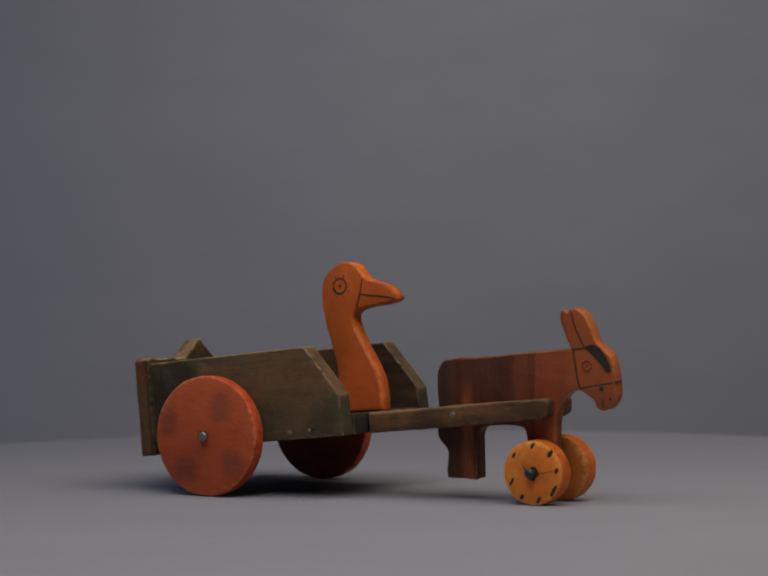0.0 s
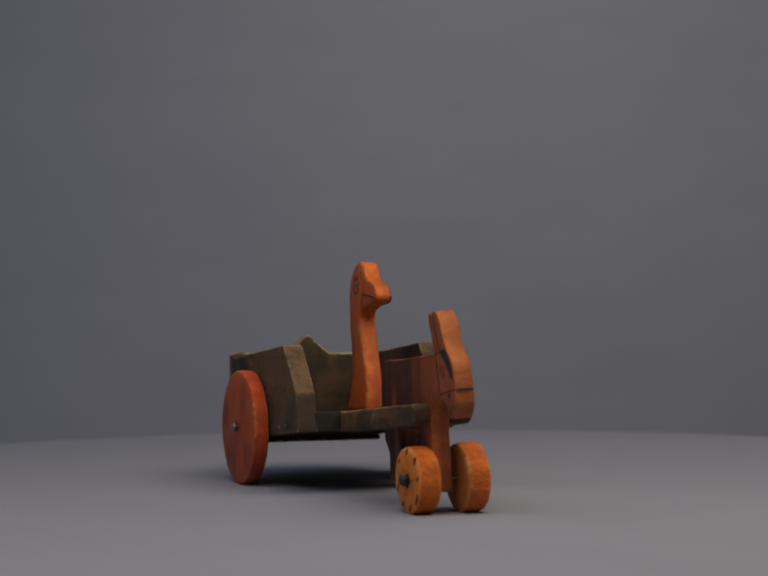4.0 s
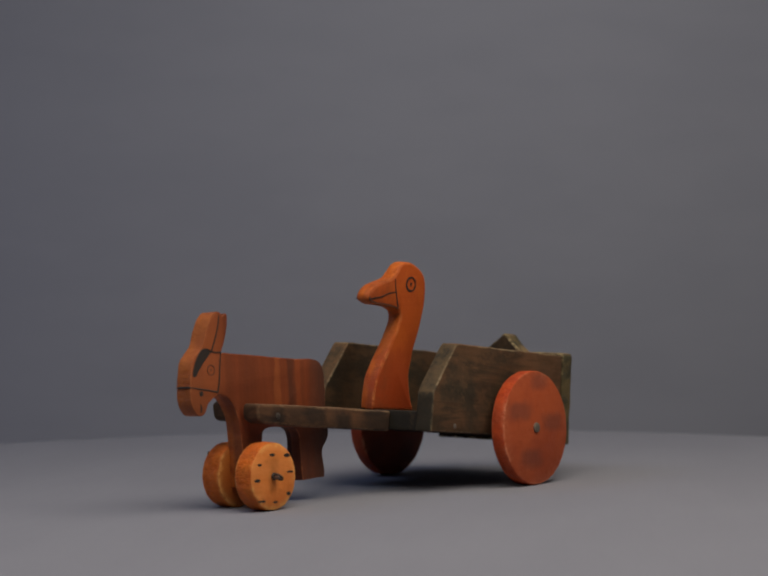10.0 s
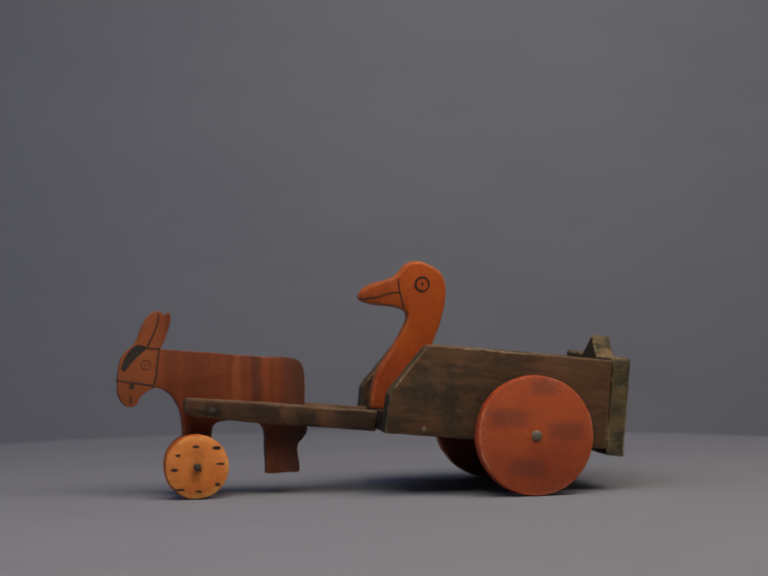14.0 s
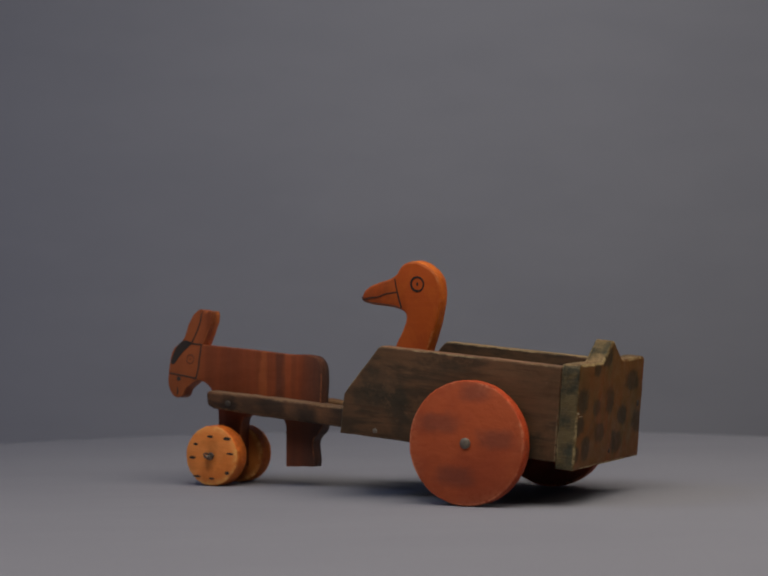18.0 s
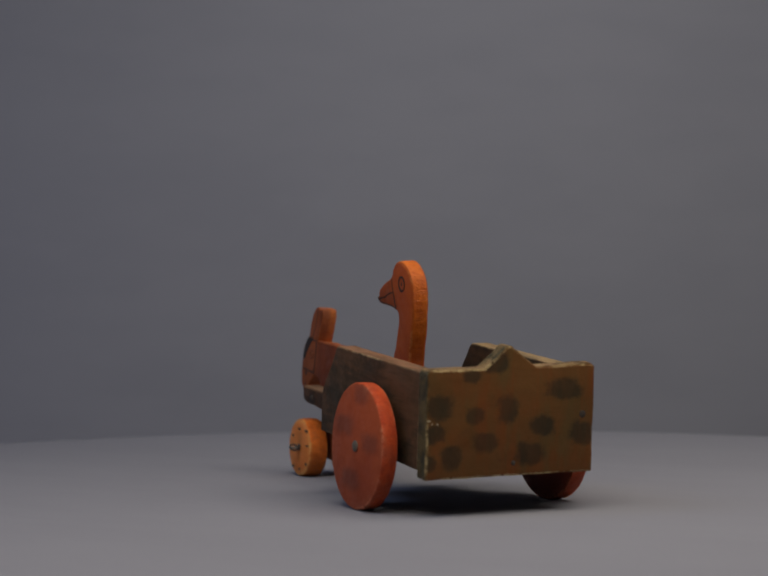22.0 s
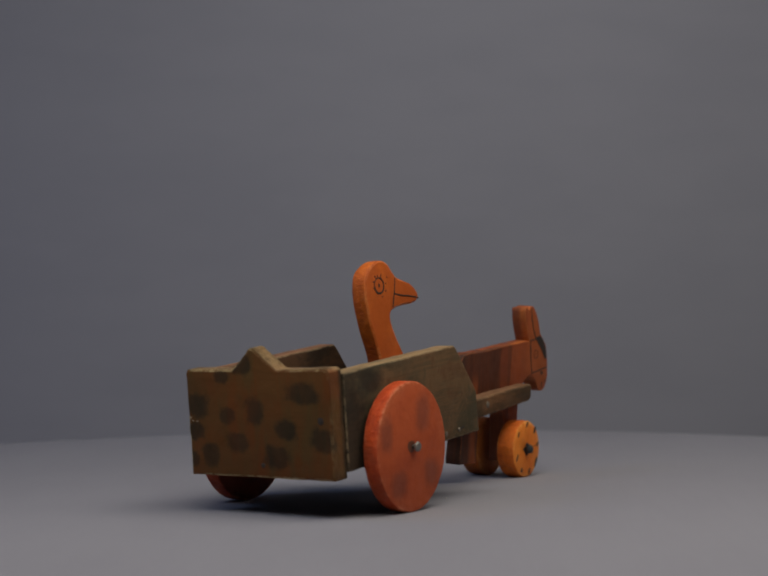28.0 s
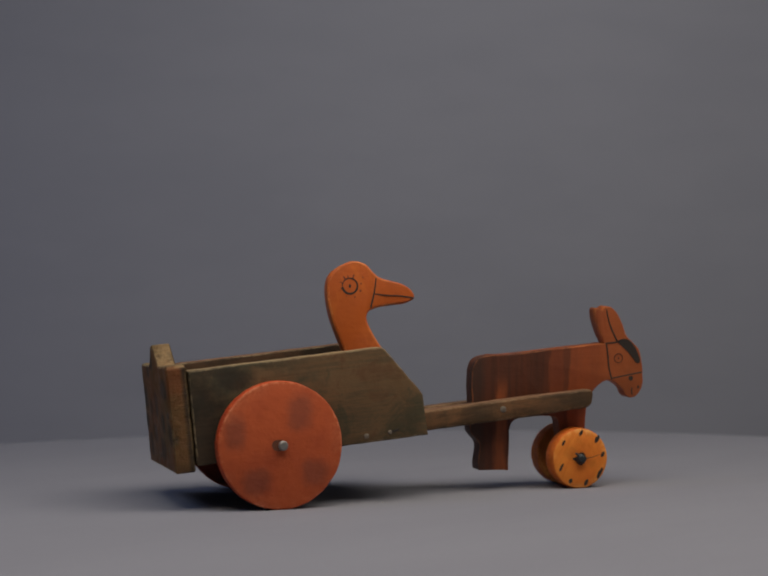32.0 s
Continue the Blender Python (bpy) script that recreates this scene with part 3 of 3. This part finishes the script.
def cart_wheels():
    left = cart_wheel(-95.4, 56.3, 2.4, M_WHEEL_L, 2.0, 41.9)
    nail_head("axle_nail", left, (0, 5.7, 0), 1, 3.7, M_OLD_STEEL, "round dull steel axle nail head", 1.6)
    right = cart_wheel(-96.8, -81.4, -0.6, M_WHEEL_R, 3.4)
    part("axle_pin", lathe([(0, 0), (1.5, 0), (1.5, 3.4), (0, 3.4)], 14), M_DARK_STEEL, right, "thin steel axle pin", mm_pose(0, -5.6, 0, 0, 0, 180))
    nail_head("axle_nail", right, (0.5, -8.6, 0), -1, 3.3, M_STEEL, "round steel axle nail head", 1.8)
    part("axle_stain", patch([(-6.4, 0.6), (-5.0, 3.0), (-2.0, 3.8), (1.8, 3.0), (2.6, -0.6), (0.4, -3.4), (-3.2, -3.6), (-5.6, -2.0)], -5.7, 0.1), M_INK_SOFT, right, "dark stain round the axle hole")
    part("cart_axle", lathe([(0, -66), (2.2, -66), (2.2, 66), (0, 66)], 12), M_DARK_STEEL, toy, "thin steel cart axle", mm_pose(-95.7, -13, 36.5))


def shafts():
    prof = [(0, -7.2, 1), (90, -7.4, 1), (131, -6.6, 1), (135.6, -4.4), (137.2, 0), (137.4, 4.6), (135.6, 6.2, 1), (90, 6.9, 1), (0, 7.3, 1)]
    for v, rz, seed, nx in ((-31.4, 3.6, 2.0, 66.5), (1.5, 1.0, 7.0, 118.0)):
        s = 1 if v > 0 else -1
        ob = part("shaft", slab(prof, 14.2, 1.8, 3, 0.4, seed), M_SHAFT if s < 0 else M_SHAFT_STAINED, toy, "olive brown wooden shaft nailed to the donkey" if s < 0 else "dark-stained brown wooden shaft nailed to the donkey", mm_pose(9.4 if s < 0 else 7.6, v, 51.7 if s < 0 else 51.0, 0, -5.6, rz))
        nail_head("nail", ob, (nx, s * 7.1, 0.6 if s < 0 else -1.2), s, 2.3, M_OLD_STEEL if s < 0 else M_DARK_STEEL, stand=0.7)


def both_sides(name, build, material, parent, label, half):
    for y in (-half, half):
        part(name, build(y), material, parent, label)


def donkey():
    T = 12.8
    raw = [(153.3, 127.5), (154.5, 130), (157, 129.4), (158.6, 128.4), (160, 130.4), (163, 131.3), (166.5, 130), (170.6, 125.8), (174.2, 118.5), (178.2, 109), (183, 104.6), (187.3, 100.3), (189.8, 93),
           (191.2, 81), (191, 73.5), (188.8, 68.2), (185.5, 64.7), (181.5, 63.8), (178.2, 65.6), (175.8, 70.4), (171, 74.2), (164, 77.2), (157, 74.6), (151.8, 69.5), (147.8, 61.5), (146, 52), (145.6, 14, 1),
           (125.5, 12.5, 1), (125.6, 44), (123.5, 50.5), (118, 52.3), (100, 51.8), (91, 50.2), (87.6, 46), (87, 35), (86.4, 14.3, 1), (63.4, 14.8, 1), (63.0, 20), (64.2, 30), (63.4, 35), (60, 39), (57.2, 43), (56.6, 49),
           (58.2, 62), (57.8, 80), (58.8, 88.5), (61.5, 93.8), (66.5, 96.4), (87, 97.5), (119, 100.6), (150, 103.3), (160.8, 104.2, 1), (157.2, 112)]
    pts = [(p[0] - 120, p[1] - 55, *p[2:]) for p in raw]
    ob = part("donkey", slab(pts, T, 1.5, 3, 0.3, 4.0), M_DONKEY, toy, "sawn wooden donkey, reddish brown with dark stained flank", mm_pose(118.4, -12.4, 54.9, 3.2, 0, 2.0))
    h = T / 2

    def line(points, w):
        pp = [(a - 120, b - 55) for a, b in points]
        return lambda y: ribbon(bmesh.new(), curve_outline(pp, 4, False), w, y)

    both_sides("ear_line", line([(161.8, 129), (162.6, 124), (165, 116.5), (170.2, 106)], (0.8, 1.1)), M_INK, ob, "burnt black line between the ears", h)
    both_sides("head_strap", line([(161.2, 104.4), (168, 104.8), (174, 106)], (0.8, 1.1)), M_INK, ob, "burnt black bridle line", h)
    both_sides("cheek_strap", line([(161.8, 104.2), (163.2, 95), (164.2, 86), (166.4, 77.8)], (0.9, 1.1)), M_INK, ob, "burnt black bridle line", h)
    both_sides("mouth_line", line([(182.6, 71.4), (182.2, 68.6), (182.8, 66.2)], (0.8, 1.0)), M_INK, ob, "burnt black mouth line", h)
    both_sides("eye_ring", lambda y: ribbon(bmesh.new(), ring_line(51.5, 38.3, 3.3), (0.55, 0.6), y), M_INK_SOFT, ob, "thin burnt eye ring", h)
    both_sides("pupil", lambda y: patch([(51.5 - 0.7, 38.3), (51.5, 39.0), (51.5 + 0.7, 38.3), (51.5, 37.6)], y), M_INK_SOFT, ob, "small burnt eye dot", h)
    mane = [(171.0, 105.4), (174, 107.2), (178.6, 107.0), (184.2, 101.8), (187.8, 94.5), (188.6, 90.2), (186.6, 89.2), (183, 93.2), (178, 98.6), (173, 103)]
    both_sides("forelock", lambda y: patch([(a - 120, b - 55) for a, b in mane], y), M_INK, ob, "black painted forelock", h)
    for y in (-h, h):
        part("nostril", patch([(59.7, 23.0), (60.7, 24.9), (62.7, 24.7), (63.2, 22.9), (61.8, 21.5)], y, 0.25), M_INK, ob, "black burnt nostril hole")
        nail_head("nostril_nail", ob, (61.2, y + (0.2 if y > 0 else -0.2), 23.4), 1 if y > 0 else -1, 0.5, M_DARK_STEEL, "tiny nail head in the nostril", 0.4)
    part("lip_dot", patch([(66.6, 16.6), (67.6, 18.0), (68.3, 17.0), (67.4, 15.6)], -h, 0.25), M_INK, ob, "small burnt dot beside the mouth")
    side = [(45.9, 23.5), (56, 25.3), (68.6, 27.3)]
    path = [(x, -h + 0.35, z) for x, z in side] + [(69.6, -h + 0.3, 27.5), (70.6, -h + 0.7, 27.6), (71.1, -h + 1.7, 27.7), (71.2, 0, 27.8), (71.1, h - 1.7, 27.7), (70.6, h - 0.7, 27.6), (69.6, h - 0.3, 27.5)] + [(x, h - 0.35, z) for x, z in side[::-1]]
    part("nose_band", wire(path, 0.7, 8), M_INK, ob, "burnt black nose band")
    return ob


def goose():
    T = 12.4
    raw = [(20, 140.3), (19.6, 137.8), (15.5, 135.4), (3, 133.6), (-9, 131.4), (-13.4, 129.6), (-15.4, 126.2), (-14.4, 120.5), (-9, 110), (0, 96), (7, 84), (10.6, 72), (11.5, 59.0, 1), (-34, 55.6, 1),
           (-30, 68), (-27.6, 82), (-31, 98), (-36.6, 113), (-41, 126), (-43.3, 138), (-43.2, 148.5), (-41.2, 154.6), (-36, 160.2), (-29, 163.9), (-21.8, 165.2), (-14.7, 162.9), (-9.6, 157), (-4, 153), (4.8, 150.6), (13.6, 147.6), (18, 144)]
    pts = [(p[0] + 15, p[1] - 110, *p[2:]) for p in raw]
    ob = part("goose", slab(pts, T, 1.8, 3, 0.35, 6.0), M_DUCK, toy, "sawn orange wooden goose with burnt eye and beak lines", mm_pose(-17.9, -9.4, 109.9, -3.6, 0, -0.6))
    h = T / 2

    def line(points, w):
        pp = [(a + 15, b - 110) for a, b in points]
        return lambda y: ribbon(bmesh.new(), curve_outline(pp, 4, False), w, y)

    for y, ex, ez, slit in ((h, -10.9, 39.0, 143.4), (-h, -12.2, 37.4, 141.6)):
        part("beak_edge", line([(-8.0, 153.0), (-8.8, 147), (-10.0, 141), (-12.4, 132.0)], (0.8, 1.2))(y), M_INK, ob, "burnt black beak line")
        part("beak_slit", line([(19.3, 138.3), (12, 139.6), (6, 140.2), (0, slit - 1.2), (-9.6, slit)], (0.9, 0.8))(y), M_INK, ob, "burnt black line between the beak halves")
        # dark line under the beak: stain, and shade drawn in on the left
        if y > 0:
            part("beak_rim", line([(19.2, 140.4), (18.4, 138.4), (15.0, 136.6), (3, 134.9), (-9, 132.8), (-12.4, 131.4)], (1.6, 0.9))(y), M_INK_SOFT, ob, "dark lower beak edge, stain and painted shade")
        part("eye_ring", ribbon(bmesh.new(), ring_line(ex, ez, 5.0 if y > 0 else 5.5, 28, -1.6 if y > 0 else 3.3), (1.7, 0.9) if y > 0 else (1.7, 0.5), y), M_INK, ob, "burnt black eye ring")
        part("pupil", patch([(ex - 0.8, ez), (ex, ez + 1.4), (ex + 0.8, ez), (ex, ez - 1.4)], y), M_INK, ob, "small burnt pupil")
        if y < 0:
            for a, d, w in ((1.2, 2.6, 1.0), (1.75, 1.6, 0.8), (2.15, 2.4, 0.9), (2.75, 1.7, 0.8), (3.4, 1.2, 0.7)):
                dx, dz = math.cos(a), math.sin(a)
                part("lash", ribbon(bmesh.new(), [Vector((ex + dx * q, ez + dz * q)) for q in (5.9, 5.9 + d / 2, 5.9 + d)], (w * 0.6, w), y), M_INK_SOFT, ob, "short burnt lash over the eye")
            for x, z, q in ((8.2, 1.6, 0.55), (7.6, -3.6, 0.75), (3.4, -7.8, 0.6), (9.6, 6.0, 0.4), (-2.6, -7.4, 0.4)):
                part("lash_dot", patch([(ex + x - q, ez + z), (ex + x, ez + z + q), (ex + x + q, ez + z), (ex + x, ez + z - q)], y, 0.3, 2), M_INK_SOFT, ob, "small burnt dot round the eye")
    return ob


def front_wheels():
    left_marks = [(0.9, 14.2), (-13.6, 13.0), (13.4, 8.4), (-16.2, 1.9), (16.2, -1.6), (-13.8, -12.4), (12.2, -15.4), (-0.6, -16.9)]
    right_marks = [(0.4, 18.6), (13.0, 13.6), (17.4, 2.4), (15.0, -11.0), (4.2, -17.4), (-8.0, -15.8), (-15.2, -5.8), (-13.4, 11.8)]
    for u, v, turn, marks in ((136.4, 9.6, 2.0, left_marks), (134.8, -23.7, 60.0, right_marks)):
        s = 1 if v > 0 else -1
        r = 22.4 if s > 0 else 21.6
        rim = [(r - 1.6, 7.6), (r - 0.5, 7.0), (r, 5.6), (r + 0.1, 3.0), (r + 0.15, 0.0)]
        prof = [(0, -7.6), (r * 0.5, -7.6)] + [(a, -b) for a, b in rim] + rim[-2::-1] + [(r * 0.5, 7.6), (0, 7.6)]
        bm = lathe(prof, 84)
        for p in bm.verts:
            a = math.atan2(p.co.z, p.co.x)
            if math.hypot(p.co.x, p.co.z) > (r - 1.0) * MM:
                p.co *= 1 + 0.008 * noise.noise(Vector((a * 5, u, p.co.y * 60))) + 0.012 * noise.noise(Vector((a * 19, v, p.co.y * 150)))
        wheel = part("front_wheel", bm, M_SMALL_L if s > 0 else M_SMALL_R, toy, "thick yellow-orange wooden wheel with burnt marks", mm_pose(u, v, r, 2.0, -turn, 2.0))
        ca, sa = math.cos(radians(turn)), math.sin(radians(turn))
        for k, (px, pz) in enumerate(marks):
            x, z = px * ca + pz * sa, -px * sa + pz * ca
            a, b = 2.2 + 0.6 * math.sin(k * 2.3), 0.8 + 0.25 * math.sin(k * 1.7)
            if s < 0:
                big = {2: 1.2, 3: 1.5}.get(k, 1.0)
                a, b = a * 1.15 * big, b * 1.4 * big
            else:
                a, b = a * 1.2, b * 1.2
            part("burnt_mark", patch([(x - a, z - 0.1), (x - a * 0.3, z + b), (x + a * 0.5, z + b * 0.8), (x + a, z + 0.1), (x, z - b)], s * 7.6, 0.12, 3), M_INK, wheel, "short burnt dash")
        if s < 0:
            part("hub_stain", patch([(-4.4, 0.6), (-3.4, 2.2), (-3.0, 5.6), (-0.6, 3.6), (2.6, 3.2), (4.8, 0.4), (3.8, -2.0), (1.6, -4.6), (-1.4, -3.4), (-3.4, -3.4)], -7.6, 0.1, 3), M_INK, wheel, "black stain round the hub")
            scratch = [Vector((px * ca + pz * sa, -px * sa + pz * ca)) for px, pz in ((4.0, 0.2), (8.0, 0.4), (11.5, 1.4), (15.0, 2.2))]
            part("scratch", ribbon(bmesh.new(), scratch, (0.6, 0.25), -7.6, 0.12), M_INK_SOFT, wheel, "faint burnt scratch from the hub")
        else:
            part("hub_washer", lathe([(0, 0), (2.6, 0), (2.6, 0.8), (1.8, 1.6), (0, 1.8)], 16), M_DARK_STEEL, wheel, "small dark steel hub washer", mm_pose(0, 7.5, 0))
    c = (135.6, -7.0, 22.4)
    axle = [(c[0] - 1.6, -36, c[2]), (c[0], -6, c[2]), (c[0] + 1.6, 24, c[2])]
    part("front_axle", wire(axle, 1.0), M_STEEL, toy, "thin steel wire axle")
    loop = [(136.4 + 2.2 * math.sin(a), 21.8 - 3.0 * math.cos(a), 22.6 + 1.7 * math.sin(a) + 0.5 * math.cos(a / 2)) for a in (i * 2 * math.pi / 18 for i in range(19))]
    part("axle_loop", wire(loop, 0.7, 8), M_DARK_STEEL, toy, "bent wire loop at the axle end")
    knob = lathe([(0, 0), (2.9, 0), (3.5, 1.6), (3.3, 3.4), (2.2, 4.8), (0, 5.4)], 20)
    wear(knob, 0.5, 2.0)
    part("axle_knob", knob, M_BLUE_STEEL, toy, "dark blued steel axle end", mm_pose(134.8, -31.5, 21.6, 0, 0, 180))
    part("split_pin", wire([(130.5, -34.5, 26.0), (132.5, -35.2, 23.6), (134.8, -35.6, 21.6), (136.4, -35.2, 18.6)], 0.8, 8), M_BLUE_STEEL, toy, "bent split pin through the axle end")


cart()
cart_wheels()
shafts()
donkey()
goose()
front_wheels()


# ---- movement ----
def motions():
    start, rate = -33.0, -9.7455
    # shifts of a few millimetres at each knot, fitted to line the toy up in the camera's view
    knots = [0.0, 2.0, 3.5, 5.5, 7.5, 9.0, 10.5, 12.0, 13.25, 14.5, 16.5, 18.0, 19.5, 21.0, 22.5, 24.0, 25.5, 27.5, 29.0, 30.5, 32.0]
    aside = [-0.3, 0.2, 0.4, 0.6, 0.8, 0.7, 0.3, -0.5, -1.3, -1.8, -3.0, -3.0, -1.9, -1.0, 0.1, 1.4, 2.4, 2.5, 1.75, 1.0, 0.5]
    away = [-1.3, -1.0, -0.6, 0.0, 0.7, 1.3, 1.6, 1.3, 0.6, -0.15, -0.8, -1.3, -1.5, -1.4, -1.0, -0.4, 0.3, 1.0, 1.2, 0.9, 0.4]
    extra = [-0.01, -0.01, -0.01, -0.03, -0.05, -0.06, -0.04, -0.02, 0.01, 0.05, 0.08, 0.10, 0.09, 0.03, 0.0, 0.0, 0.01, 0.01, -0.02, -0.06, -0.10]
    walk(toy, [(t, pose(AXIS + x * MM, y * MM, 0, 0, 0, start + rate * t + a)) for t, x, y, a in zip(knots, aside, away, extra)])
    walk(table, [(t, pose(TABLE_X, 0, 0, 0, 0, rate * t)) for t in range(0, 33, 4)])


motions()
